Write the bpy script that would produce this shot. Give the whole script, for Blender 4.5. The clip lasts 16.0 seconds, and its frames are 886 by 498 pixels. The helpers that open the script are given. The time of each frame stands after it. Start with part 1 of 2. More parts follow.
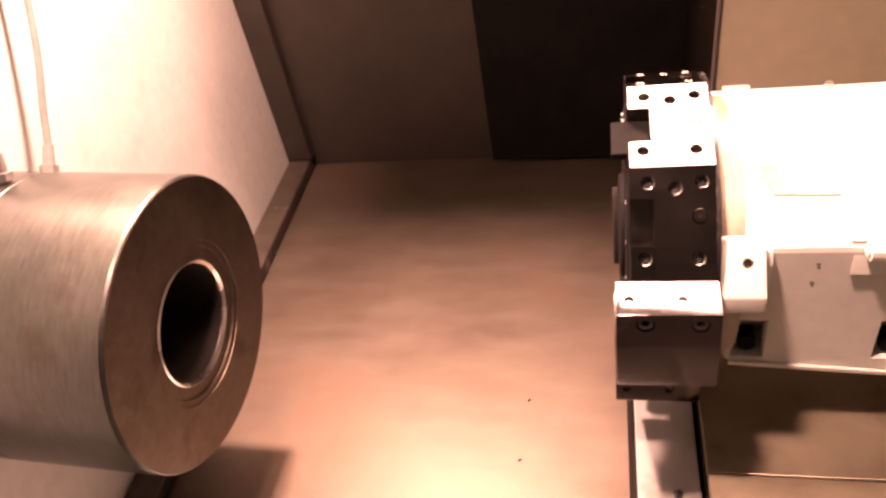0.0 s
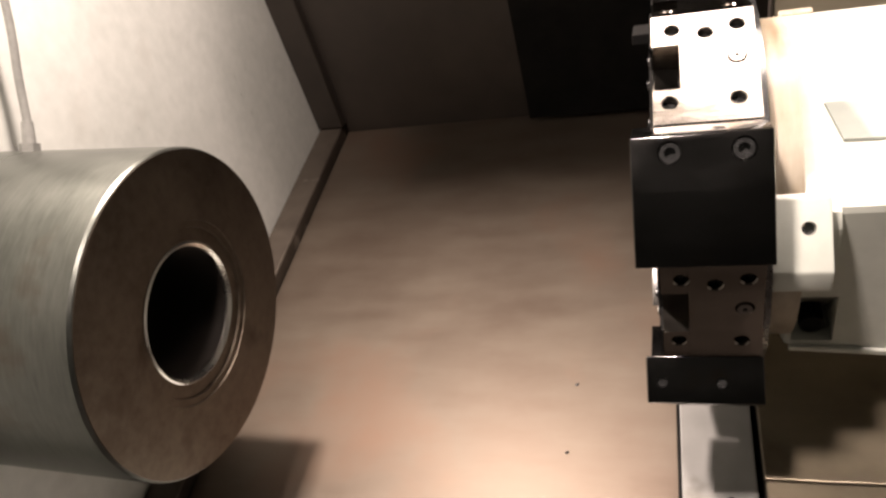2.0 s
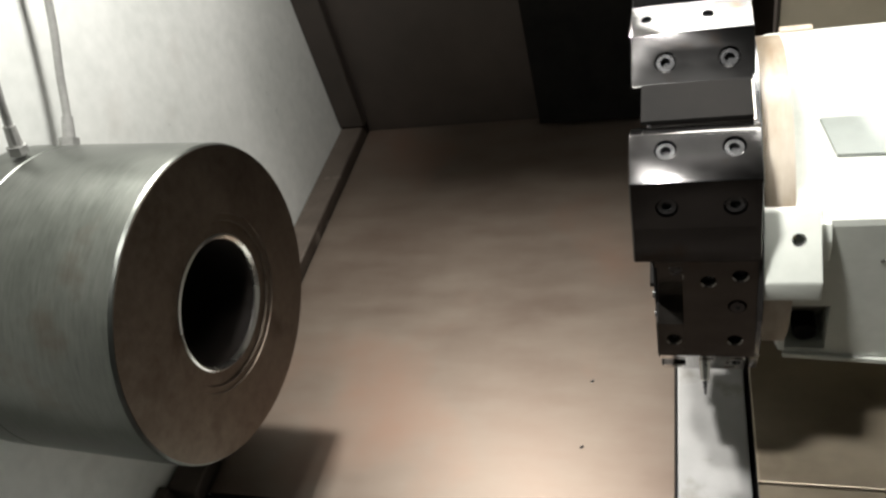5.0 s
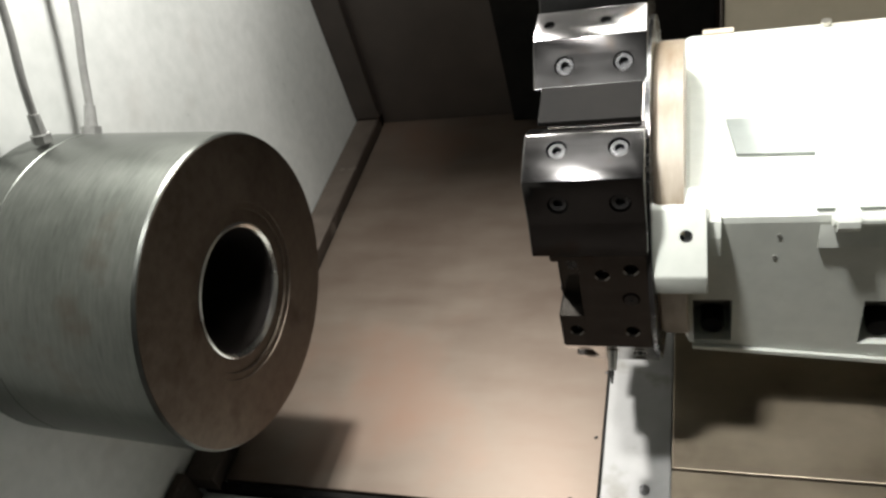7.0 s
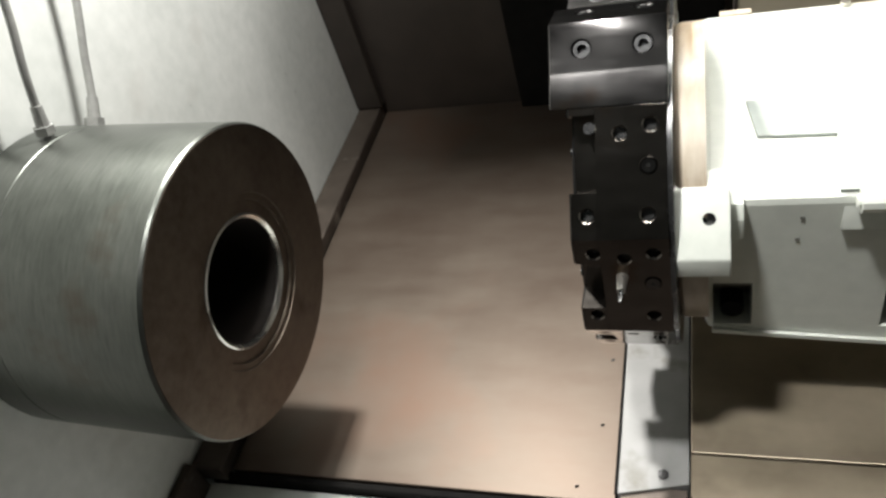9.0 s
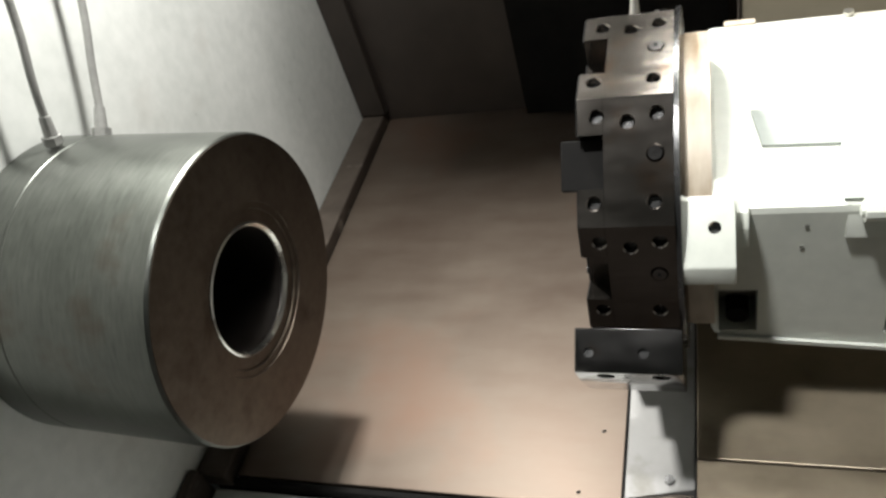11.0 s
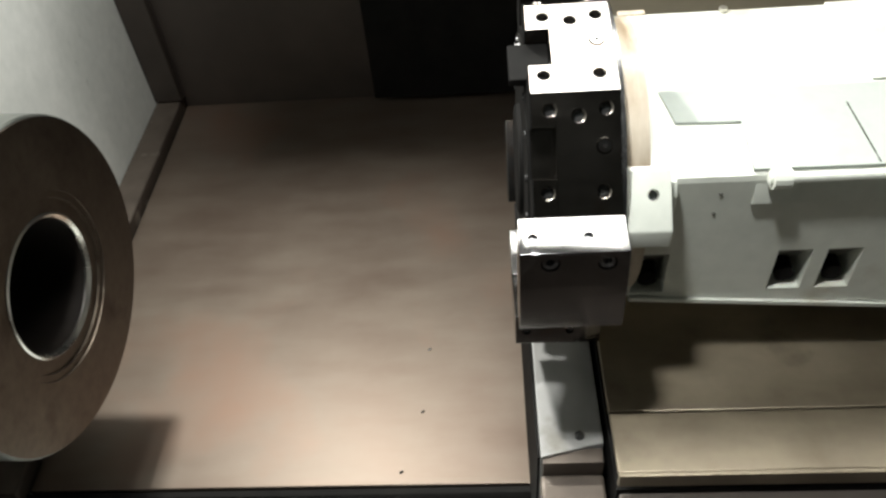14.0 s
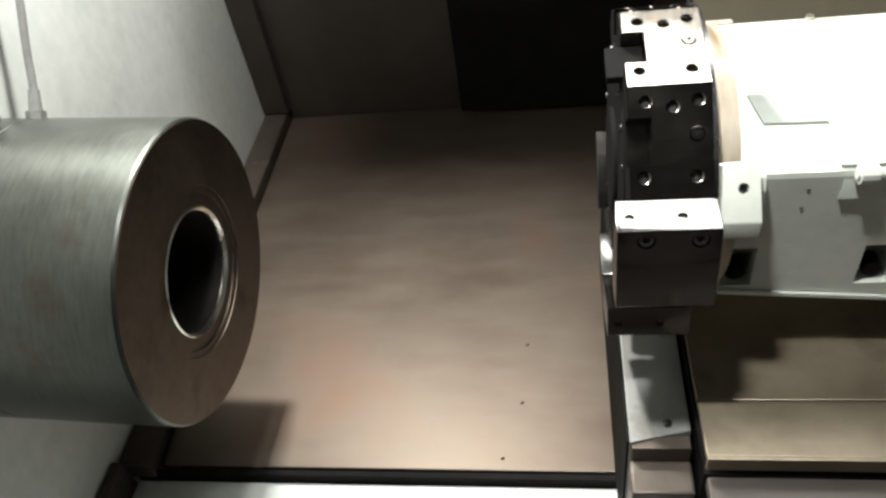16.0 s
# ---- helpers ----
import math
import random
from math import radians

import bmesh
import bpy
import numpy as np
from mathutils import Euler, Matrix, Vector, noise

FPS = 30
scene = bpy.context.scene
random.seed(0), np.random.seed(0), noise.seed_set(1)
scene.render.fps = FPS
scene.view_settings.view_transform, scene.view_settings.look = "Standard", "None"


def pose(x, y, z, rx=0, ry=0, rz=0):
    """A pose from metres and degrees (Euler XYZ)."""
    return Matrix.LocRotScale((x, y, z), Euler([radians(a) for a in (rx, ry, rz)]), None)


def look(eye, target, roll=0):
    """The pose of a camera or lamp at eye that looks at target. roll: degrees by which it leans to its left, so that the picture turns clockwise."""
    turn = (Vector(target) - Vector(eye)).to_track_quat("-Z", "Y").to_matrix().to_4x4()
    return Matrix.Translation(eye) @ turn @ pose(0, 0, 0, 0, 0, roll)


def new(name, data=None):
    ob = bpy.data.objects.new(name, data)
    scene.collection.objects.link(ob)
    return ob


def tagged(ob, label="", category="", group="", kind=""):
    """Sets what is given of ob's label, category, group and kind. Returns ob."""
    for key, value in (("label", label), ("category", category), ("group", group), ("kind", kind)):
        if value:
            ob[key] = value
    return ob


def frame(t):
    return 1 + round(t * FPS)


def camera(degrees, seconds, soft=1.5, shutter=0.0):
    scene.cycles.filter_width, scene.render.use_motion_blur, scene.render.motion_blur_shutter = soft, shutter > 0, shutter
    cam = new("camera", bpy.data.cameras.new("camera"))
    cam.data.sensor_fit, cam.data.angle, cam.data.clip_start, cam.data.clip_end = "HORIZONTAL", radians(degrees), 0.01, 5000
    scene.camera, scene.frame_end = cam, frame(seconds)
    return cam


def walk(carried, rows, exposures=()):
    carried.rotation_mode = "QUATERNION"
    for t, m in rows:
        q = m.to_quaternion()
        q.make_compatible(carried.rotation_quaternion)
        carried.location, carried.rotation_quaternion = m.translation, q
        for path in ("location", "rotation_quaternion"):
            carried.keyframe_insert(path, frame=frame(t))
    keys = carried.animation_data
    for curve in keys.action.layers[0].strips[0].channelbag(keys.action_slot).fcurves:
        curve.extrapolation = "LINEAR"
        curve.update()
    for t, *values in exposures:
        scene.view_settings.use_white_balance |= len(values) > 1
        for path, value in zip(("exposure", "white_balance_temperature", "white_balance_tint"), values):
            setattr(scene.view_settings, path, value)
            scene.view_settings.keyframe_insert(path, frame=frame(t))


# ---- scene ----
cam = camera(59.84, 16.0, soft=2.6)
# seconds, x, y, z, turn, tilt, lean
PATH = [
    (0, 0.4502, -0.7829, 0.0401, 12.274, 2.732, 0.267),
    (0.2, 0.4399, -0.7659, 0.0444, 12.994, 3.192, 0.762),
    (0.3, 0.4348, -0.7575, 0.0466, 13.514, 3.441, 0.829),
    (0.5, 0.4245, -0.7405, 0.0510, 14.875, 2.988, 1.245),
    (0.7, 0.4283, -0.7251, 0.0513, 13.348, 1.991, 1.933),
    (0.8, 0.4302, -0.7174, 0.0514, 12.961, 2.055, 2.107),
    (1, 0.4340, -0.7019, 0.0517, 14.113, 1.477, 2.053),
    (1.1, 0.4388, -0.6934, 0.0522, 16.055, 2.602, 1.501),
    (1.2, 0.4436, -0.6849, 0.0527, 16.102, 2.336, 0.475),
    (1.3, 0.4483, -0.6763, 0.0532, 15.665, 0.186, -0.171),
    (1.4, 0.4531, -0.6678, 0.0537, 17.496, -1.640, -0.629),
    (1.5, 0.4579, -0.6592, 0.0542, 16.936, -1.994, -0.413),
    (1.6, 0.4595, -0.6600, 0.0534, 15.948, -1.769, -0.738),
    (1.7, 0.4611, -0.6608, 0.0526, 15.665, -1.449, 0.297),
    (1.8, 0.4627, -0.6616, 0.0518, 15.965, -0.575, 0.638),
    (1.9, 0.4643, -0.6624, 0.0509, 16.765, 0.410, 0.904),
    (2, 0.4659, -0.6632, 0.0501, 17.092, 0.347, 2.066),
    (2.5, 0.4628, -0.6686, 0.0465, 16.986, 0.461, 2.203),
    (3, 0.4612, -0.6789, 0.0460, 16.903, 0.311, 1.830),
    (3.5, 0.4626, -0.6816, 0.0464, 17.080, 0.557, 1.703),
    (6, 0.4607, -0.6961, 0.0450, 18.490, 0.219, 0.978),
    (6.5, 0.4587, -0.6969, 0.0442, 18.603, -0.053, 1.090),
    (7, 0.4572, -0.6972, 0.0411, 18.765, -0.000, 0.737),
    (7.5, 0.4561, -0.6969, 0.0400, 18.689, 0.079, 0.754),
    (8, 0.4510, -0.6937, 0.0435, 18.614, -0.145, 0.596),
    (8.5, 0.4571, -0.6969, 0.0415, 19.437, -0.488, 1.236),
    (9, 0.4531, -0.6960, 0.0408, 18.925, -0.800, 1.245),
    (11.5, 0.4584, -0.7049, 0.0457, 19.254, -0.384, 1.306),
    (12, 0.4509, -0.7038, 0.0474, 18.403, -0.469, 1.044),
    (12.5, 0.4513, -0.7005, 0.0489, 14.897, -0.562, 0.419),
    (13, 0.4633, -0.7039, 0.0465, 8.505, -0.854, 1.969),
    (13.5, 0.4525, -0.7091, 0.0449, 4.706, -0.732, 2.206),
    (14, 0.4246, -0.7226, 0.0405, 3.624, -1.471, 2.217),
    (14.5, 0.3939, -0.7393, 0.0326, 3.842, -1.111, 2.025),
    (15, 0.3968, -0.7630, 0.0267, 5.881, -0.674, 2.507),
    (15.5, 0.3957, -0.7803, 0.0225, 7.598, -0.148, 2.185),
    (16, 0.3863, -0.7839, 0.0157, 8.812, 0.073, 1.687),
]
walk(cam, [(t, pose(x, y, z, 90 + tilt, lean, turn)) for t, x, y, z, turn, tilt, lean in PATH],
     exposures=[(0.0, 0.90, 12300, 76), (1.0, 0.62, 9500, 47), (1.5, 0.38, 8300, 32), (2.0, 0.20, 7600, 23), (3.0, 0.12, 6900, 14), (3.5, 0.1, 6750, 12), (6.0, 0.0, 6400, 9),
                (12.0, 0.0, 6400, 8), (14.0, 0.02, 6400, 6), (16.0, 0.0, 6400, 6)])

# ---- world and light ----
world = bpy.data.worlds.new("workshop")
scene.world = world
world.use_nodes = True
world.node_tree.nodes["Background"].inputs[0].default_value = (0.6, 0.65, 0.7, 1)
world.node_tree.nodes["Background"].inputs[1].default_value = 0.02


def area_lamp(name, eye, target, long_side, short_side, watts, colour, spread):
    data = bpy.data.lights.new(name, "AREA")
    data.shape, data.size, data.size_y, data.energy, data.color = "RECTANGLE", long_side, short_side, watts, colour
    data.spread = radians(spread)
    ob = new(name, data)
    ob.matrix_world = look(eye, target)
    return ob


area_lamp("work_light", (0.03, -0.27, 0.93), (0.00, -0.16, -0.2), 0.07, 0.05, 19.0, (1.0, 0.97, 0.92), 160)
area_lamp("door_light", (0.22, -1.12, 0.74), (0.45, -0.05, -0.14), 0.10, 0.07, 2.0, (1.0, 0.98, 0.95), 54)
area_lamp("carriage_light", (0.78, -0.42, 0.955), (0.84, -0.20, -0.05), 0.84, 0.30, 4.8, (1.0, 0.98, 0.93), 75)

# ---- materials ----


def surface(name, dark, light, rough=(0.35, 0.55), metal=0.0, grain=60.0, stain=4.0, bump=0.15, stretch=(1, 1, 1), wear=None, coat=0.0, gloss=0.5):
    """A node material with variation at two scales, in metres of the object's own space."""
    m = bpy.data.materials.new(name)
    m.use_nodes = True
    nt = m.node_tree
    bsdf = nt.nodes["Principled BSDF"]
    tc = nt.nodes.new("ShaderNodeTexCoord")
    mp = nt.nodes.new("ShaderNodeMapping")
    mp.inputs["Scale"].default_value = stretch
    nt.links.new(tc.outputs["Object"], mp.inputs["Vector"])
    big = nt.nodes.new("ShaderNodeTexNoise")
    big.inputs["Scale"].default_value, big.inputs["Detail"].default_value, big.inputs["Roughness"].default_value = stain, 5.0, 0.6
    nt.links.new(tc.outputs["Object"], big.inputs["Vector"])
    fine = nt.nodes.new("ShaderNodeTexNoise")
    fine.inputs["Scale"].default_value, fine.inputs["Detail"].default_value = grain, 4.0
    nt.links.new(mp.outputs["Vector"], fine.inputs["Vector"])
    add = nt.nodes.new("ShaderNodeMix")
    add.inputs[0].default_value = 0.35
    nt.links.new(big.outputs["Fac"], add.inputs[2])
    nt.links.new(fine.outputs["Fac"], add.inputs[3])
    ramp = nt.nodes.new("ShaderNodeValToRGB")
    ramp.color_ramp.elements[0].position, ramp.color_ramp.elements[1].position = 0.32, 0.68
    ramp.color_ramp.elements[0].color, ramp.color_ramp.elements[1].color = (*dark, 1), (*light, 1)
    nt.links.new(add.outputs[0], ramp.inputs[0])
    colour = ramp.outputs[0]
    if wear:
        spots = nt.nodes.new("ShaderNodeTexNoise")
        spots.inputs["Scale"].default_value, spots.inputs["Detail"].default_value = wear[1], 8.0
        nt.links.new(tc.outputs["Object"], spots.inputs["Vector"])
        cut = nt.nodes.new("ShaderNodeMapRange")
        cut.inputs[1].default_value, cut.inputs[2].default_value = wear[2], wear[2] + 0.14
        nt.links.new(spots.outputs["Fac"], cut.inputs[0])
        mix = nt.nodes.new("ShaderNodeMix")
        mix.data_type = "RGBA"
        mix.inputs[7].default_value = (*wear[0], 1)
        nt.links.new(cut.outputs[0], mix.inputs[0])
        nt.links.new(colour, mix.inputs[6])
        colour = mix.outputs[2]
    nt.links.new(colour, bsdf.inputs["Base Color"])
    rr = nt.nodes.new("ShaderNodeMapRange")
    rr.inputs[1].default_value, rr.inputs[2].default_value, rr.inputs[3].default_value, rr.inputs[4].default_value = 0.3, 0.7, *rough
    nt.links.new(add.outputs[0], rr.inputs[0])
    nt.links.new(rr.outputs[0], bsdf.inputs["Roughness"])
    bsdf.inputs["Metallic"].default_value = metal
    bsdf.inputs["Coat Weight"].default_value = coat
    bsdf.inputs["Specular IOR Level"].default_value = gloss
    bp = nt.nodes.new("ShaderNodeBump")
    bp.inputs["Strength"].default_value, bp.inputs["Distance"].default_value = bump, 0.002
    nt.links.new(fine.outputs["Fac"], bp.inputs["Height"])
    nt.links.new(bp.outputs[0], bsdf.inputs["Normal"])
    return m


PAINT = surface("ivory_machine_paint", (0.56, 0.585, 0.53), (0.69, 0.705, 0.645), (0.28, 0.5), 0.0, 90, 6, 0.08, wear=((0.40, 0.36, 0.28), 9, 0.60))
WALL = surface("grey_white_wall_paint", (0.62, 0.64, 0.61), (0.80, 0.81, 0.78), (0.25, 0.5), 0.0, 60, 5, 0.06, wear=((0.52, 0.50, 0.46), 3.0, 0.56))
PLATE = surface("worn_steel_sheet", (0.100, 0.072, 0.055), (0.160, 0.132, 0.106), (0.42, 0.54), 0.70, 26, 3.2, 0.04, (0.30, 1.0, 1.0), wear=((0.150, 0.098, 0.072), 3.4, 0.53))
COVER = surface("way_cover_steel", (0.12, 0.096, 0.066), (0.29, 0.245, 0.178), (0.40, 0.58), 0.6, 26, 7, 0.06, (0.25, 1.0, 1.0), wear=((0.10, 0.078, 0.055), 9, 0.60))
STRIP = surface("grey_saddle_paint", (0.175, 0.172, 0.166), (0.26, 0.256, 0.248), (0.38, 0.55), 0.1, 40, 9, 0.04, wear=((0.13, 0.12, 0.10), 22, 0.60))
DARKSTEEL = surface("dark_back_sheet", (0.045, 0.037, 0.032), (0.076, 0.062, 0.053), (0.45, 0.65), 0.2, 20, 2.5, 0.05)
SKIRT = surface("brown_oiled_bar", (0.060, 0.047, 0.038), (0.12, 0.098, 0.08), (0.4, 0.6), 0.5, 40, 8, 0.1, wear=((0.33, 0.29, 0.25), 14, 0.62))
SPINDLE = surface("turned_spindle_steel", (0.105, 0.113, 0.101), (0.205, 0.213, 0.195), (0.30, 0.44), 0.95, 90, 9, 0.04, (3.0, 0.5, 0.5), wear=((0.12, 0.095, 0.07), 10, 0.57))
FACE = surface("spindle_face_steel", (0.095, 0.074, 0.057), (0.20, 0.165, 0.13), (0.34, 0.54), 0.9, 110, 9, 0.10, wear=((0.075, 0.055, 0.04), 12, 0.575))
# Brown steel taken near black: the bore's inner shade is in the colour.
BORE = surface("shaded_bore_steel", (0.014, 0.010, 0.008), (0.03, 0.024, 0.02), (0.5, 0.7), 0.3, 40, 8, 0.1)
BRIGHT = surface("bright_rim_steel", (0.55, 0.53, 0.49), (0.68, 0.66, 0.61), (0.2, 0.35), 0.95, 60, 8, 0.04)
TURRET = surface("ground_turret_steel", (0.14, 0.125, 0.11), (0.235, 0.215, 0.195), (0.13, 0.21), 1.0, 90, 16, 0.07, (0.3, 1.0, 1.0), wear=((0.17, 0.12, 0.085), 26, 0.585))
HOLDER = surface("holder_block_steel", (0.125, 0.12, 0.117), (0.205, 0.198, 0.193), (0.14, 0.21), 1.0, 90, 18, 0.06, (0.3, 1.0, 1.0), wear=((0.16, 0.12, 0.09), 30, 0.595))
SCREW = surface("screw_steel", (0.10, 0.10, 0.10), (0.2, 0.2, 0.2), (0.2, 0.32), 0.9, 200, 30, 0.05)
# Black for rubber and dark parts, and for shade on the turret.
BLACK = surface("black_rubber_and_shade", (0.008, 0.008, 0.008), (0.016, 0.015, 0.014), (0.6, 0.8), 0.0, 60, 10, 0.1, gloss=0.03)
HOSE = surface("grey_hose", (0.26, 0.26, 0.25), (0.40, 0.40, 0.38), (0.4, 0.6), 0.3, 150, 20, 0.2)
# Greenish paint, darkened to stand for the weaker light on the cover.
DIMMEDCOVER = surface("dimmed_green_grey_paint", (0.27, 0.295, 0.272), (0.33, 0.355, 0.328), (0.3, 0.5), 0.0, 90, 7, 0.06)
NECK = surface("brown_streaked_cream_paint", (0.30, 0.22, 0.14), (0.58, 0.52, 0.43), (0.3, 0.5), 0.0, 60, 14, 0.08, (3.0, 0.6, 0.6))
POCKET = surface("oily_shaded_grey", (0.12, 0.125, 0.11), (0.22, 0.22, 0.195), (0.4, 0.6), 0.0, 60, 20, 0.08)
# Near black stands for the dimness on the door side.
SHOP = surface("workshop_dimness_in_paint", (0.018, 0.021, 0.020), (0.035, 0.040, 0.038), (0.6, 0.8), 0.0, 10, 1.5, 0.02)
ROOF = surface("dull_grey_roof_paint", (0.10, 0.10, 0.095), (0.16, 0.16, 0.15), (0.5, 0.7), 0.0, 30, 2, 0.03)
BEIGE = surface("beige_panel_paint", (0.40, 0.36, 0.28), (0.50, 0.45, 0.36), (0.35, 0.55), 0.0, 50, 3, 0.05, wear=((0.36, 0.31, 0.23), 4, 0.62))

# ---- helpers of this scene: machine space (along the spindle, up the slant, out of the slant) ----
SLANT = pose(0, 0, 0, 45, 0, 0)
BASE = {}


def at(x, u, n):
    return SLANT @ Matrix.Translation((x, u, n))


def thing(name, base, label, category, group="", kind=""):
    ob = new(name)
    ob.empty_display_size = 0.02
    ob.matrix_world = at(*base)
    BASE[ob.name] = Vector(base)
    return tagged(ob, label, category, group, kind)


def smooth(me, degrees=21):
    bm = bmesh.new()
    bm.from_mesh(me)
    for e in bm.edges:
        e.smooth = len(e.link_faces) == 2 and e.calc_face_angle(0) < radians(degrees)
    for f in bm.faces:
        f.smooth = True
    bm.to_mesh(me)
    bm.free()


def part(name, bm, material, parent, label=""):
    """Links a bmesh in machine space as one mesh under a thing or a part."""
    base = BASE[parent.name]
    bmesh.ops.translate(bm, verts=bm.verts, vec=-base)
    bmesh.ops.recalc_face_normals(bm, faces=bm.faces)
    me = bpy.data.meshes.new(name)
    bm.to_mesh(me)
    bm.free()
    smooth(me)
    me.materials.append(material)
    ob = new(name, me)
    ob.parent = parent
    BASE[ob.name] = base
    return tagged(ob, label)


def solid(name, bm, material, label, category, base=(0, 0, 0), kind="", group=""):
    """One mesh in machine space as a top-level thing."""
    bmesh.ops.translate(bm, verts=bm.verts, vec=-Vector(base))
    bmesh.ops.recalc_face_normals(bm, faces=bm.faces)
    me = bpy.data.meshes.new(name)
    bm.to_mesh(me)
    bm.free()
    smooth(me)
    me.materials.append(material)
    ob = new(name, me)
    ob.matrix_world = at(*base)
    BASE[ob.name] = Vector(base)
    return tagged(ob, label, category, group, kind)


def box(x0, x1, u0, u1, n0, n1, bevel=0.002, bm=None):
    one = bmesh.new()
    r = bmesh.ops.create_cube(one, size=1.0)
    bmesh.ops.scale(one, vec=(x1 - x0, u1 - u0, n1 - n0), verts=one.verts)
    bmesh.ops.translate(one, vec=((x0 + x1) / 2, (u0 + u1) / 2, (n0 + n1) / 2), verts=one.verts)
    if bevel:
        bmesh.ops.bevel(one, geom=list(one.edges), offset=bevel, segments=2, affect="EDGES", profile=0.5)
    return joined(one, bm)


def joined(one, bm):
    if bm is None:
        return one
    me = bpy.data.meshes.new("joint")
    one.to_mesh(me)
    one.free()
    bm.from_mesh(me)
    bpy.data.meshes.remove(me)
    return bm


def extrude(profile, x0, x1, bevel=0.0, bm=None):
    """A profile of (u, n) drawn out along the spindle from x0 to x1."""
    one = bmesh.new()
    f = one.faces.new([one.verts.new((x0, u, n)) for u, n in profile])
    r = bmesh.ops.extrude_face_region(one, geom=[f])
    bmesh.ops.translate(one, vec=(x1 - x0, 0, 0), verts=[v for v in r["geom"] if isinstance(v, bmesh.types.BMVert)])
    bmesh.ops.recalc_face_normals(one, faces=one.faces)
    if bevel:
        bmesh.ops.bevel(one, geom=list(one.edges), offset=bevel, segments=2, affect="EDGES", profile=0.5)
    return joined(one, bm)


def revolve(profile, centre=(0, 0), steps=96, closed=True):
    """A profile of (x, radius) turned round an axis along x through centre (u, n)."""
    bm = bmesh.new()
    rings = []
    for x, r in profile:
        rings.append([bm.verts.new((x, centre[0] + r * math.cos(2 * math.pi * i / steps), centre[1] + r * math.sin(2 * math.pi * i / steps))) for i in range(steps)])
    pairs = list(zip(rings, rings[1:]))
    if closed:
        pairs.append((rings[-1], rings[0]))
    for a, b in pairs:
        for i in range(steps):
            bm.faces.new((a[i], a[(i + 1) % steps], b[(i + 1) % steps], b[i]))
    return bm


def cylinder(p, q, r, steps=20, r2=None, bm=None):
    """A capped cylinder or cone from p to q."""
    one = bmesh.new()
    p, q = Vector(p), Vector(q)
    d = q - p
    bmesh.ops.create_cone(one, cap_ends=True, segments=steps, radius1=r, radius2=r if r2 is None else r2, depth=d.length)
    bmesh.ops.transform(one, matrix=Matrix.Translation((p + q) / 2) @ d.to_track_quat("Z", "Y").to_matrix().to_4x4(), verts=one.verts)
    return joined(one, bm)


def tube(points, r, steps=12, ring=0.0):
    """A hose along points, with a slight corrugation where ring is set."""
    pts = [Vector(p) for p in points]
    fine = []
    for i in range(len(pts) - 1):
        a, b, c, d = pts[max(i - 1, 0)], pts[i], pts[i + 1], pts[min(i + 2, len(pts) - 1)]
        for k in range(14):
            s = k / 14
            fine.append(0.5 * ((2 * b) + (c - a) * s + (2 * a - 5 * b + 4 * c - d) * s * s + (3 * b - a - 3 * c + d) * s ** 3))
    fine.append(pts[-1])
    bm = bmesh.new()
    rings = []
    for i, p in enumerate(fine):
        t = (fine[min(i + 1, len(fine) - 1)] - fine[max(i - 1, 0)]).normalized()
        e1 = t.cross(Vector((1, 0.2, 0.1))).normalized()
        e2 = t.cross(e1)
        rr = r * (1 + ring * (i % 2))
        rings.append([bm.verts.new(p + rr * (math.cos(2 * math.pi * k / steps) * e1 + math.sin(2 * math.pi * k / steps) * e2)) for k in range(steps)])
    for a, b in zip(rings, rings[1:]):
        for k in range(steps):
            bm.faces.new((a[k], a[(k + 1) % steps], b[(k + 1) % steps], b[k]))
    bm.faces.new(rings[0])
    bm.faces.new(rings[-1])
    return bm


def carve(ob, cutters):
    """Cuts the cutters (bmeshes in machine space) out of a part for good."""
    base = BASE[ob.name]
    bm = bmesh.new()
    for c in cutters:
        bmesh.ops.recalc_face_normals(c, faces=c.faces)
        joined(c, bm)
    bmesh.ops.translate(bm, verts=bm.verts, vec=-base)
    me = bpy.data.meshes.new("cutter")
    bm.to_mesh(me)
    bm.free()
    tool = new("cutter", me)
    tool.matrix_world = ob.matrix_world if ob.parent is None else ob.parent.matrix_world
    bpy.context.view_layer.update()
    mod = ob.modifiers.new("cut", "BOOLEAN")
    mod.operation, mod.object, mod.solver = "DIFFERENCE", tool, "EXACT"
    bpy.context.view_layer.update()
    made = bpy.data.meshes.new_from_object(ob.evaluated_get(bpy.context.evaluated_depsgraph_get()))
    ob.modifiers.clear()
    old = ob.data
    ob.data = made
    bpy.data.meshes.remove(old)
    bpy.data.objects.remove(tool)
    smooth(ob.data)


# ---- the enclosure ----
PLATE_N, BACK_U, WALL_X = -0.336, 0.770, -0.222
solid("wall_left", box(WALL_X - 0.03, WALL_X, -1.20, BACK_U + 0.06, -0.95, 1.05, 0.0), WALL,
      "off-white painted headstock wall with oily smears", "wall", kind="structure")
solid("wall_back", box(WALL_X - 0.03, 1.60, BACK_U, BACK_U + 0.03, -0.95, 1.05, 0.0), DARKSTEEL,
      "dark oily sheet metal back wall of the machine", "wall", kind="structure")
solid("wall_right", box(1.60, 1.63, -1.20, BACK_U + 0.06, -0.95, 1.05, 0.0), WALL, "off-white painted end wall of the enclosure", "wall", kind="structure")


def level_box(name, x0, x1, y0, y1, z0, z1, material, label, category):
    ob = solid(name, box(x0, x1, y0, y1, z0, z1, 0.0), material, label, category, kind="structure")
    ob.matrix_world = Matrix.Identity(4)
    return ob


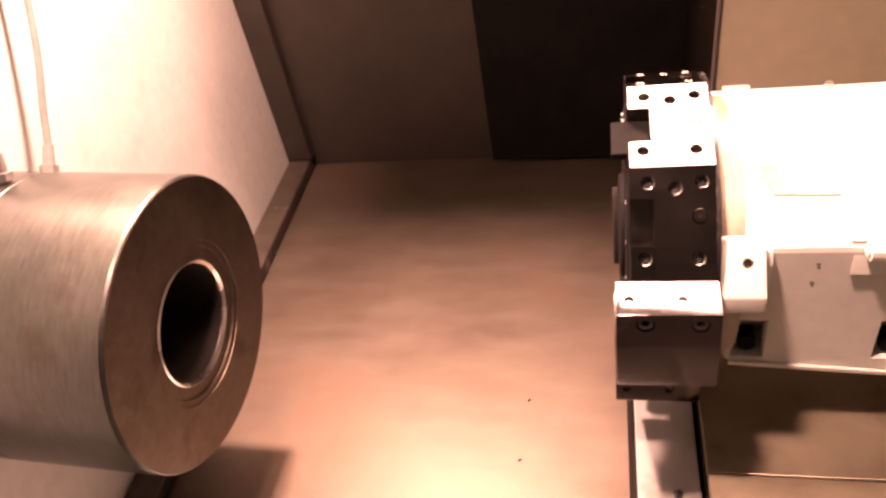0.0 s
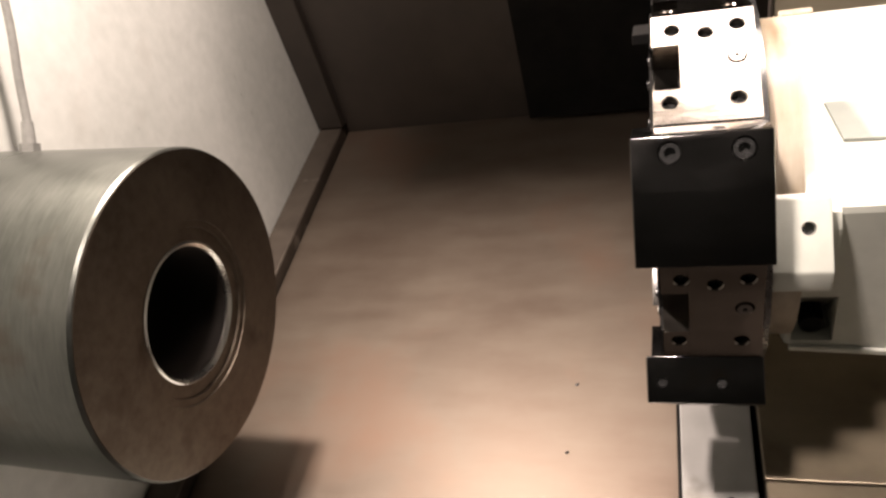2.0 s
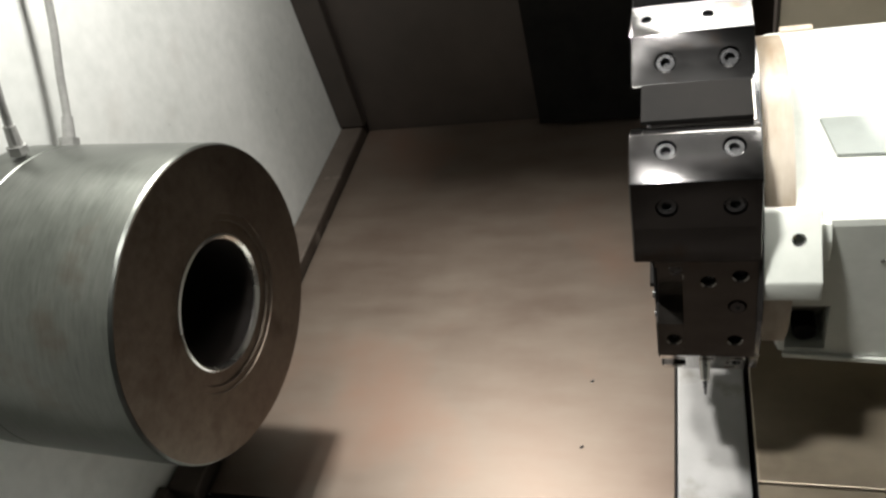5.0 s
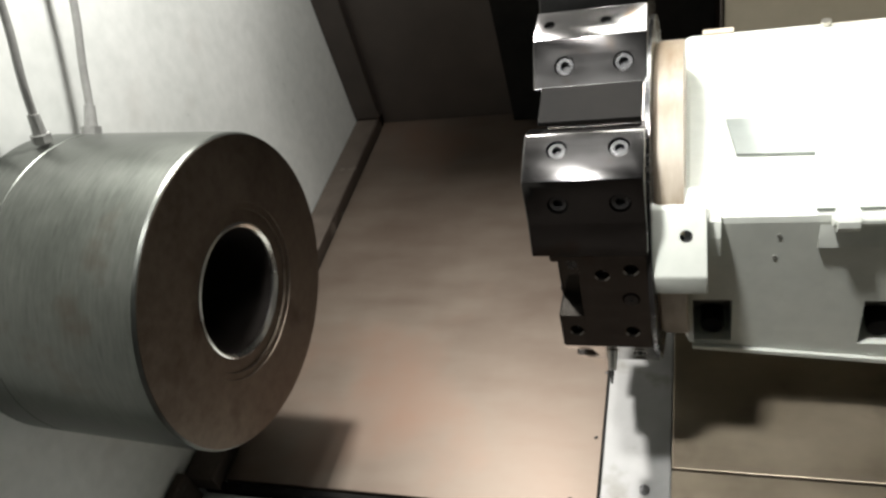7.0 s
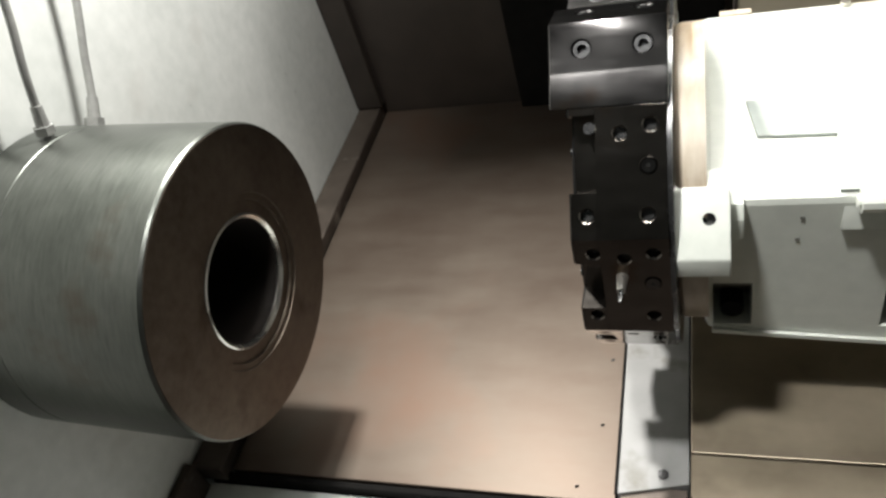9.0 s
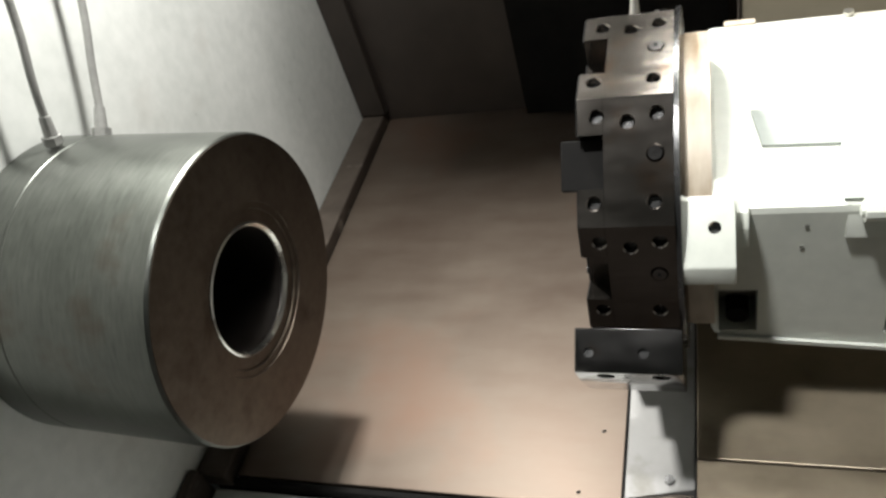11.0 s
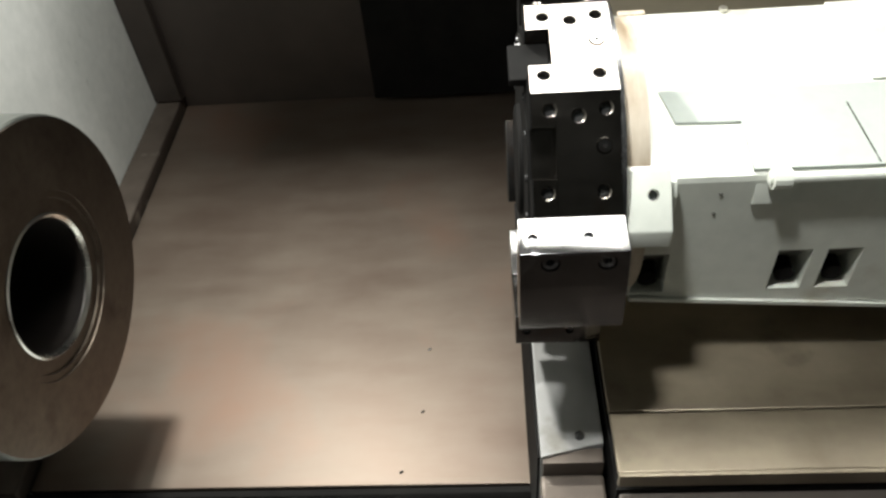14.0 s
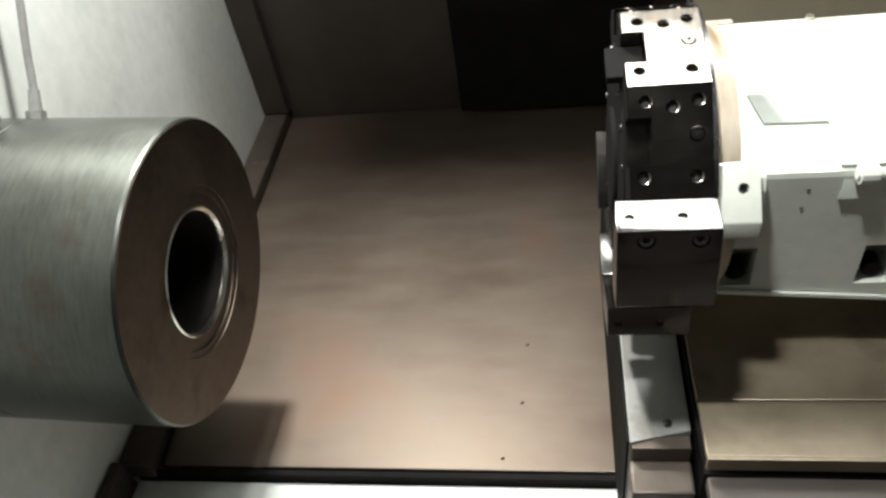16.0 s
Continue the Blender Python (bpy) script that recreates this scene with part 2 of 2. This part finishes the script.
level_box("ceiling", -0.30, 1.65, -1.30, 0.60, 0.98, 1.01, ROOF, "dull grey painted roof of the machine enclosure", "ceiling")
# Unseen board, added to keep the work light off the plate's far end.
level_box("light_blocker", 0.0, 1.60, -0.125, -0.115, 0.80, 0.98, ROOF, "unseen grey board added to shade the back of the bed plate", "beam")
# Unseen wall behind the camera, added so the steel mirrors something dark.
level_box("wall_front", -0.30, 1.65, -1.33, -1.30, -1.20, 1.01, SHOP, "unseen dark wall standing in for the dim doorway side", "wall")
level_box("floor", -0.30, 1.65, -1.33, 0.80, -1.23, -1.20, DARKSTEEL, "dark oily bottom of the machine enclosure", "floor")

# the slanted steel plate between headstock and carriage
bed = thing("bed_plate", (0.3, -0.04, PLATE_N), "slanted worn steel sheet with brownish stains over the machine bed", "bed plate", kind="structure")
part("sheet", box(-0.170, 1.58, -0.046, BACK_U - 0.002, PLATE_N - 0.012, PLATE_N, 0.0015), PLATE, bed)
part("front_edge", box(-0.205, 1.58, -0.057, -0.048, PLATE_N - 0.040, PLATE_N - 0.002, 0.002), BLACK, bed, "dark oily edge rail")
part("wall_bar", box(WALL_X + 0.001, -0.172, -0.060, BACK_U - 0.002, PLATE_N - 0.010, PLATE_N + 0.022, 0.004), SKIRT, bed, "brown oiled steel bar along the wall")
part("corner_bar", box(WALL_X + 0.001, -0.166, BACK_U - 0.022, BACK_U - 0.001, PLATE_N + 0.024, 0.95, 0.003), DARKSTEEL, bed, "brown oiled bar in the corner")
# Unseen dark sheet below the apron, added to darken reflections in the turret.
solid("dark_mirror_sheet", box(WALL_X + 0.002, 1.58, -1.15, -0.302, PLATE_N - 0.075, PLATE_N - 0.060, 0.002), DARKSTEEL,
      "unseen dark brown sheet added for the turret faces to mirror", "tray", kind="structure")
part("bar_foot", box(WALL_X + 0.001, -0.206, -0.26, -0.0610, -0.42, -0.300, 0.003), SKIRT, bed, "dark oily upright at the end of the wall bar")
solid("apron", box(-0.205, 1.58, -0.300, -0.059, PLATE_N - 0.032, PLATE_N - 0.017, 0.002), WALL,
      "pale grey painted sheet metal apron below the bed plate", "apron", kind="structure")

# ---- spindle ----
spindle = thing("spindle_head", (WALL_X, 0, 0), "large grey steel spindle head with a brown face and deep bore", "spindle")
spindle.matrix_world = pose(0, 0, 0, 0, 2.9, 0) @ at(WALL_X, 0, 0)
R = 0.165
part("barrel", revolve([(WALL_X, R - 0.0025), (WALL_X, R), (-0.174, R), (-0.173, R - 0.0006), (-0.171, R - 0.0006), (-0.170, R), (-0.004, R), (-0.001, R - 0.0015), (-0.0004, R - 0.0022), (-0.02, R - 0.0025)]), SPINDLE, spindle, "satin grey turned steel barrel")
part("face", revolve([(-0.006, R - 0.0026), (0.0003, R - 0.0026), (0.0003, 0.0935), (-0.0015, 0.0930), (-0.0015, 0.0860), (-0.004, 0.0855), (-0.004, 0.0720), (-0.030, 0.0720), (-0.030, R - 0.0026)]), FACE, spindle, "brownish turned steel face ring")
part("bore_rim", revolve([(-0.0035, 0.0718), (-0.0022, 0.0700), (-0.0055, 0.0668), (-0.0080, 0.0665), (-0.0080, 0.0718)]), BRIGHT, spindle, "bright chamfered bore edge")
part("bore", revolve([(-0.0082, 0.0664), (-0.6, 0.0664), (-0.6, 0.0717), (-0.0082, 0.0717)]), BORE, spindle, "spindle bore with the shade of its depth in the colour")
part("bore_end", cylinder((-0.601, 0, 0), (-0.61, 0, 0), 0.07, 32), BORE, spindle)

for pts in ([(-0.181, 0.050, 0.168), (-0.180, 0.060, 0.197), (-0.178, 0.073, 0.232), (-0.178, 0.100, 0.285), (-0.182, 0.135, 0.37), (-0.205, 0.18, 0.48), (-0.226, 0.20, 0.53)],
            [(-0.172, 0.100, 0.138), (-0.173, 0.122, 0.163), (-0.176, 0.148, 0.197), (-0.178, 0.190, 0.254), (-0.185, 0.235, 0.33), (-0.205, 0.28, 0.42), (-0.226, 0.30, 0.46)]):
    hose = thing("coolant_hose", pts[0], "thin grey flexible hose with a metal end fitting", "hose", "hoses above the spindle")
    part("line", tube(pts, 0.0042), HOSE, hose)
    a, b = Vector(pts[0]), Vector(pts[1])
    part("fitting", cylinder(a, b, 0.0075, 12, 0.0058), HOSE, hose, "grey metal end fitting")
    part("nut", cylinder(a + (b - a) * 0.05, a + (b - a) * 0.32, 0.0105, 6), HOSE, hose, "hexagonal metal nut")

# ---- carriage: all of it slides along the spindle axis ----
CARRIAGE = (0.43, 0.0, -0.1)
saddle = thing("saddle", CARRIAGE, "oily grey steel saddle strip beside the bed plate", "saddle")
slab = box(0.3670, 0.4270, -0.128, 0.35, -0.30, -0.118, 0.0015)
for v in slab.verts:
    if v.co.y < 0.0:
        v.co.y += 0.23 * (v.co.x - 0.397)
part("block", slab, STRIP, saddle, "smooth grey painted steel strip with oil marks")
part("side_wiper", box(0.3640, 0.3667, -0.134, 0.30, -0.325, -0.119, 0.0008), BLACK, saddle, "thin black rubber wiper")
part("end_cap", box(0.3690, 0.4255, -0.1395, -0.1245, -0.30, -0.1215, 0.001), SKIRT, saddle, "dark oily end cap")
part("lower_ledge", box(0.3670, 0.4265, -0.176, -0.1400, -0.30, -0.142, 0.003), SKIRT, saddle, "dark brown ledge below the end cap")
for x, u in ((0.405, -0.114),):
    part("screw", cylinder((x, u, -0.1195), (x, u, -0.1155), 0.0045, 12), SCREW, saddle)

covers = thing("way_cover", (0.7, -0.1, -0.09), "brownish steel telescopic way cover beside the saddle", "way cover")
part("upper_sheet", box(0.4290, 1.55, -0.1130, 0.30, -0.084, -0.078, 0.0015), COVER, covers)
part("lower_sheet", box(0.4290, 1.55, -0.1740, -0.1165, -0.080, -0.074, 0.0015), COVER, covers)
part("lip", box(0.4290, 1.55, -0.1795, -0.1750, -0.090, -0.071, 0.0012), COVER, covers, "folded steel lip")
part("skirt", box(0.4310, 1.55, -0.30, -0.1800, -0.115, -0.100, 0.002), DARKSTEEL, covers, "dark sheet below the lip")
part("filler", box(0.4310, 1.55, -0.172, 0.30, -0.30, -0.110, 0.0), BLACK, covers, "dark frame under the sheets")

# turret housing
HX0, HU0, HU1, HN0, HN1 = 0.4420, -0.050, 0.190, 0.000, 0.146
housing = thing("turret_housing", (0.6, 0.0, 0.0), "ivory painted cast turret housing on the carriage", "turret housing")
cast = box(HX0, 1.50, HU0, HU1, HN0, HN1, 0.006)
for v in cast.verts:
    if v.co.z < 0.05:
        v.co.z -= 0.085 * (v.co.x - HX0) - 0.006
shell = part("casting", cast, PAINT, housing)
cuts = []
for x in (0.462, 0.578, 0.618):
    cuts.append(extrude([(HU0 - 0.02, 0.014), (HU0 - 0.02, 0.062), (HU0 + 0.004, 0.062), (HU0 + 0.034, 0.014)], x - 0.014, x + 0.014))
carve(shell, cuts)
for x in (0.462, 0.578, 0.618):
    # Lining added to darken the pocket: oil and shade in one grey.
    part("pocket_lining", extrude([(HU0 + 0.0035, 0.0615), (HU0 + 0.0055, 0.0615), (HU0 + 0.0345, 0.0145), (HU0 + 0.0320, 0.0145)], x - 0.0136, x + 0.0136), POCKET, housing, "grey pocket lining with oil and recess shade in its colour")
    part("hold_down_bolt", cylinder((x, HU0 + 0.005, 0.026), (x, HU0 + 0.034, 0.026), 0.0085, 20), BLACK, housing, "dark socket head bolt in its pocket")
# the greenish cover steps round a raised pad beside the neck, its weaker light in the colour
cover = bmesh.new()
outline = [(0.474, 0.057), (0.480, 0.014), (0.531, 0.012), (0.5265, -0.046), (1.498, -0.046), (1.498, 0.057)]
low = [cover.verts.new((x, u, HN1 + 0.0004)) for x, u in outline]
high = [cover.verts.new((x, u, HN1 + 0.0026)) for x, u in outline]
cover.faces.new(high)
cover.faces.new(low[::-1])
for k in range(6):
    cover.faces.new((low[k], low[(k + 1) % 6], high[(k + 1) % 6], high[k]))
part("stepped_cover", cover, DIMMEDCOVER, housing, "greenish stepped cover sheet with its weaker light put into the colour")
part("cover_joint", box(0.6180, 0.6192, -0.044, 0.030, HN1 + 0.0027, HN1 + 0.0030, 0.0), SCREW, housing, "thin dark joint")
part("top_plate", box(0.6500, 1.498, 0.062, 0.186, HN1 + 0.0004, HN1 + 0.0030, 0.001), PAINT, housing, "second ivory cover plate")
part("side_fold", extrude([(HU0 - 0.0005, 0.138), (HU0 - 0.0042, 0.120), (HU0 - 0.0005, 0.1165)], 0.5290, 1.498, 0.0003), PAINT, housing, "folded ivory lip below the pipe")
lip = box(0.4470, 1.49, HU0 - 0.0035, HU0 - 0.0002, 0.0005, 0.0055, 0.0008)
for v in lip.verts:
    v.co.z -= 0.085 * (v.co.x - HX0) - 0.006
part("bottom_lip", lip, PAINT, housing, "rounded lower lip")
for x, n in ((0.505, 0.128), (0.503, 0.108)):
    part("small_screw", cylinder((x, HU0 - 0.0008, n), (x, HU0 + 0.002, n), 0.0015, 12), POCKET, housing)
part("edge_lug", box(0.4580, 0.4840, HU1 - 0.005, HU1 + 0.003, HN1 - 0.004, HN1 + 0.0015, 0.0010), NECK, housing, "small cream lug on the rear edge")
part("edge_screw", cylinder((0.5560, HU1 - 0.006, HN1 + 0.0005), (0.5560, HU1 - 0.006, HN1 + 0.0040), 0.0040, 12), BRIGHT, housing, "bright screw head")
part("pipe", cylinder((0.5350, HU0 - 0.006, HN1 + 0.001), (1.50, HU0 - 0.006, HN1 + 0.001), 0.0042, 12), PAINT, housing, "ivory painted pipe along the edge")
part("pipe_fitting", cylinder((0.5370, HU0 - 0.006, HN1 + 0.001), (0.5500, HU0 - 0.006, HN1 + 0.001), 0.0080, 12), PAINT, housing, "small pipe fitting")
bracket = part("bracket", extrude([(-0.045, 0.170), (-0.066, 0.170), (-0.098, 0.138), (-0.098, 0.122), (-0.058, 0.095), (-0.045, 0.095)], 0.4240, 0.4590, 0.0015), PAINT, housing, "cream painted lug with a bolt hole")
carve(bracket, [cylinder((0.446, -0.062, 0.140), (0.446, -0.092, 0.170), 0.0042, 20)])
part("bracket_screw", cylinder((0.446, -0.066, 0.144), (0.446, -0.0735, 0.1515), 0.0040, 16), SCREW, housing)
part("bracket_wing", extrude([(-0.047, 0.150), (-0.058, 0.150), (-0.064, 0.140), (-0.064, 0.122), (-0.047, 0.122)], 0.4595, 0.4680, 0.0012), PAINT, housing, "small cream rib beside the lug")
part("rear_boss", box(0.4590, 0.4790, -0.0485, 0.03, 0.118, 0.1445, 0.002), PAINT, housing)
part("neck", revolve([(0.4255, 0.02), (0.4255, 0.112), (0.4280, 0.114), (0.4450, 0.114), (0.4450, 0.02)], (0.0304, 0.104), 64), NECK, housing, "round cream bearing neck with brown streaks")

# beige panel behind the housing
panel = thing("rear_cover", (0.8, 0.45, 0.0), "beige painted sheet metal cover behind the turret housing", "cover")
part("sheet", box(0.4820, 1.55, 0.400, 0.412, -0.30, 0.55, 0.002), BEIGE, panel)
# Black area of the back wall that slides with the carriage.
part("rear_black_sheet", box(0.115, 0.4770, 0.740, 0.746, -0.325, 0.60, 0.001), BLACK, panel, "black sheet in front of the back wall")
part("edge", box(0.4780, 0.4810, 0.396, 0.420, -0.30, 0.55, 0.001), DARKSTEEL, panel, "dark folded edge")

# ---- turret ----
TC = Vector((0.39, 0.0304, 0.104))
APO, HALF = 0.132, 0.0429
turret = thing("tool_turret", TC, "ten-sided steel tool turret with clamped tool holders", "turret")
FIRST = 103.05


def spot(k, r, s, x):
    """A place on station k: r out from the axis, s along the flat (upwards as the station faces the door)."""
    a = radians(FIRST + 36 * k)
    return Vector((x, TC.y + r * math.cos(a) + s * math.sin(a), TC.z + r * math.sin(a) - s * math.cos(a)))


def flat_profile(notched, inset=0.0):
    out = []
    for k in range(10):
        top = APO - inset
        run = [(top, HALF - 0.32 * inset)]
        hi, lo = {7: (0.0385, -0.012), 8: (0.022, -0.020)}.get(k, (0.0185, -0.0175))
        if notched:
            run += [(top, hi), (APO - 0.022, hi), (APO - 0.022, lo), (top, lo)]
        for r, s in run:
            p = spot(k, r, s, 0)
            out.append((p.y, p.z))
    return out


core = part("disc", extrude(flat_profile(False), 0.3768, 0.4215), TURRET, turret, "ground steel turret disc")
front = part("notched_disc", extrude(flat_profile(True), 0.3600, 0.3766), TURRET, turret, "ground steel rim with keyways")
# Added sheet that covers the bright steel, so the disc front stays dark.
part("front_shade_sheet", extrude(flat_profile(True, 0.0012), 0.3588, 0.3598), BLACK, turret, "thin black sheet added to keep the disc front dark")
part("rear_ring", revolve([(0.4217, 0.05), (0.4217, 0.134), (0.4250, 0.134), (0.4250, 0.05)], (TC.y, TC.z), 80), SCREW, turret, "thin dark ring")
part("front_ring", revolve([(0.3572, 0.03), (0.3572, 0.104), (0.3578, 0.105), (0.3587, 0.105), (0.3587, 0.03)], (TC.y, TC.z), 60), BLACK, turret, "dark front ring")
part("hub", revolve([(0.3525, 0.0), (0.3525, 0.045), (0.3540, 0.048), (0.3571, 0.048), (0.3571, 0.0)], (TC.y, TC.z), 40, False), BLACK, turret, "dark hub cap")
for k in range(10):
    for s in (0.016, -0.016):
        part("nozzle", cylinder(spot(k, 0.098, s, 0.3558), spot(k, 0.098, s, 0.3571), 0.0032, 10), SCREW, turret, "small steel coolant nozzle")

HOLDERS = (2, 4, 5, 6)


def hole(k, s, x, r, deep=0.010):
    """A countersunk drill for station k."""
    d = spot(k, 1, 0, 0) - spot(k, 0, 0, 0)
    bm = revolve([(-deep, 0), (-deep, r), (-0.0008, r), (0.0030, r + 0.0038), (0.0030, 0)], (0, 0), 16, False)
    bmesh.ops.remove_doubles(bm, verts=bm.verts, dist=0.00001)
    bmesh.ops.transform(bm, matrix=Matrix.Translation(spot(k, APO, s, x)) @ d.to_track_quat("X", "Z").to_matrix().to_4x4(), verts=bm.verts)
    return bm


cuts_core, cuts_front = [], []
for k in range(10):
    if k in HOLDERS:
        continue
    for x, s in ((0.3725, 0.0305), (0.4115, 0.0305), (0.3925, 0.0260), (0.3700, -0.0270), (0.4090, -0.0270), (0.4100, 0.0045)):
        r = 0.0044 if x != 0.4100 else 0.0052
        cuts_core.append(hole(k, s, x, r))
        if x < 0.3768:
            cuts_front.append(hole(k, s, x, r))
carve(core, cuts_core)
carve(front, cuts_front)
for k in range(10):
    if k in HOLDERS:
        continue
    for x, s in ((0.3725, 0.0305), (0.4115, 0.0305), (0.3925, 0.0260), (0.3700, -0.0270), (0.4090, -0.0270)):
        part("set_screw", cylinder(spot(k, APO - 0.0098, s, x), spot(k, APO - 0.006, s, x), 0.0040, 12), SCREW, turret)
    part("plug", cylinder(spot(k, APO - 0.0098, 0.0045, 0.4100), spot(k, APO + 0.0012, 0.0045, 0.4100), 0.0056, 18, 0.0046), HOLDER, turret, "small round steel plug")
    part("plug_socket", cylinder(spot(k, APO + 0.0012, 0.0045, 0.4100), spot(k, APO + 0.0014, 0.0045, 0.4100), 0.0014, 8), BLACK, turret)

# three kinds of holder: profile (r, s), big screws and small holes as (r, s, tilt of the hole)
PLAIN = ([(APO + 0.0004, 0.0420), (0.1640, 0.0360), (0.1655, 0.0050), (0.1635, -0.0385), (APO + 0.0004, -0.0420)], [(0.1645, 0.0265, 0.05)], [(0.150, 0.0388, 1.38)])
WEDGE = ([(APO + 0.0004, 0.0422), (0.1485, 0.0480), (0.1500, 0.0187), (APO + 0.0008, -0.0090), (APO + 0.0004, -0.0100)], [(0.1400, 0.0030, -0.56)], [(0.1492, 0.0340, 0.04)])
CLAMP = ([(APO + 0.0004, 0.0422), (0.1450, 0.0372), (0.1605, 0.0066), (0.1430, -0.0210), (APO + 0.0004, -0.0428)], [(0.1503, 0.0265, 0.47), (0.1510, -0.0084, -0.57)], [])
KIND = {2: PLAIN, 4: PLAIN, 5: WEDGE, 6: CLAMP}


def bore_line(k, r, s, tilt, x):
    p = spot(k, r, s, x)
    return p, spot(k, r + math.cos(tilt), s + math.sin(tilt), x) - p


slot = [spot(5, r, s, 0) for r, s in ((APO + 0.0003, -0.0105), (APO + 0.0030, -0.0110), (APO + 0.0030, -0.0415), (APO + 0.0003, -0.0420))]
# Raised strip; its black stands for the shade inside the slot.
part("tool_slot", extrude([(p.y, p.z) for p in slot], 0.3540, 0.4205), BLACK, turret, "black strip standing in for the dark recess of the tool slot")
shank = [spot(0, r, s, 0) for r, s in ((0.1105, 0.0180), (0.1180, 0.0180), (0.1180, -0.0170), (0.1105, -0.0170))]
part("tool_shank", extrude([(p.y, p.z) for p in shank], 0.3460, 0.3762, 0.001), BLACK, turret, "dark square tool shank in its keyway")
for k, (outline, big, small) in KIND.items():
    prof = [spot(k, r, s, 0) for r, s in outline]
    block = part("tool_holder", extrude([(p.y, p.z) for p in prof], 0.3475, 0.4232, 0.0008), HOLDER, turret, "machined steel tool holder block")
    cut = []
    for r, s, tilt in big:
        for x in (0.3690, 0.4080):
            p, d = bore_line(k, r, s, tilt, x)
            cut.append(cylinder(p - d * 0.0075, p + d * 0.006, 0.0068, 20))
    for r, s, tilt in small:
        for x in (0.3575, 0.3960):
            p, d = bore_line(k, r, s, tilt, x)
            cut.append(cylinder(p - d * 0.007, p + d * 0.006, 0.0038, 16))
    carve(block, cut)
    for r, s, tilt in big:
        for x in (0.3690, 0.4080):
            p, d = bore_line(k, r, s, tilt, x)
            screw = part("clamp_screw", revolve([(-0.0073, 0.0), (-0.0073, 0.0062), (-0.0022, 0.0062), (-0.0016, 0.0056), (-0.0016, 0.0032), (-0.006, 0.0032), (-0.006, 0.0)], (0, 0), 16, False), SCREW, block, "socket head clamp screw")
            screw.data.transform(Matrix.Translation(p - TC) @ d.to_track_quat("X", "Z").to_matrix().to_4x4() @ Matrix.Translation(TC))
    for r, s, tilt in small:
        for x in (0.3575, 0.3960):
            p, d = bore_line(k, r, s, tilt, x)
            part("set_screw", cylinder(p - d * 0.0068, p - d * 0.003, 0.0036, 12), SCREW, block)

part("nozzle_pin", cylinder(spot(8, APO - 0.001, 0.010, 0.3900), spot(8, APO + 0.014, 0.010, 0.3900), 0.0042, 14, 0.0028), BRIGHT, turret, "small bright steel pin")
part("pin_tip", cylinder(spot(8, APO + 0.0142, 0.010, 0.3900), spot(8, APO + 0.024, 0.010, 0.3900), 0.0018, 10, 0.0008), SCREW, turret)

for x, u in ((0.330, 0.155), (0.324, 0.055), (0.300, -0.030)):
    solid("metal_chip", cylinder((x, u, PLATE_N), (x + 0.004, u + 0.002, PLATE_N + 0.0016), 0.0018, 6, 0.0010), SCREW, "tiny dark metal chip on the bed plate", "chip", (x, u, PLATE_N), group="chips on the plate")

# ---- what moves ----
# seconds, carriage along the spindle, carriage up the slant
SLIDE = [
    (0, 0.1060, 0.001), (0.5, 0.0975, 0.003), (1, 0.0935, 0.003), (3.5, 0.0935, 0.003), (4.5, 0.0930, 0.000), (5.0, 0.0790, -0.007), (5.5, 0.0595, -0.012), (6, 0.0395, -0.0134),
    (6.5, 0.0191, -0.0132), (7, 0.0, -0.0113), (7.5, -0.001, -0.0131), (8, -0.0048, -0.0099), (8.5, -0.0006, -0.0122), (9, 0.0086, -0.0082), (10.2, 0.013, -0.007), (11.5, 0.0156, -0.0061),
    (12, 0.0214, 0.0042), (12.5, 0.0422, 0.0130), (13, 0.0680, 0.0105), (13.5, 0.0850, 0.0070), (14, 0.0950, 0.0055), (14.5, 0.0985, 0.0040), (15, 0.0895, 0.0025), (15.5, 0.0820, 0.0015),
    (16, 0.0790, 0.0010)]
# seconds, turret turn in degrees
TURN = [
    (0, 0), (1.5, 0), (1.6, 3), (1.7, 9), (1.9, 24), (2.1, 41), (2.4, 67), (2.5, 76), (2.8, 104), (3.1, 133), (3.3, 152), (3.5, 167.5), (3.6, 175), (3.7, 180), (7.6, 180), (7.7, 184), (7.8, 190.5),
    (7.9, 195.5), (8.0, 202), (8.1, 208.5), (8.2, 211.5), (8.3, 214.5), (8.4, 216), (9.6, 216), (9.8, 224), (10.2, 258), (10.6, 294), (11.0, 330), (11.3, 347), (11.5, 356), (11.6, 360),
    (15.8, 360), (15.9, 360.8), (16.0, 362.8)]


def between(rows, t):
    for a, b in zip(rows, rows[1:]):
        if a[0] <= t <= b[0]:
            s = (t - a[0]) / (b[0] - a[0])
            return [p + (q - p) * s for p, q in zip(a[1:], b[1:])]
    return list(rows[-1][1:])


def motions():
    slide_times = [r[0] for r in SLIDE]
    for ob in (saddle, covers, housing, panel):
        base = BASE[ob.name]
        walk(ob, [(t, at(base.x + x, base.y + u, base.z)) for t, x, u in SLIDE])
    rows = []
    for t in sorted(set(slide_times + [r[0] for r in TURN])):
        x, u = between(SLIDE, t)
        rows.append((t, at(TC.x + x, TC.y + u, TC.z) @ pose(0, 0, 0, -between(TURN, t)[0], 0, 0)))
    walk(turret, rows)


motions()
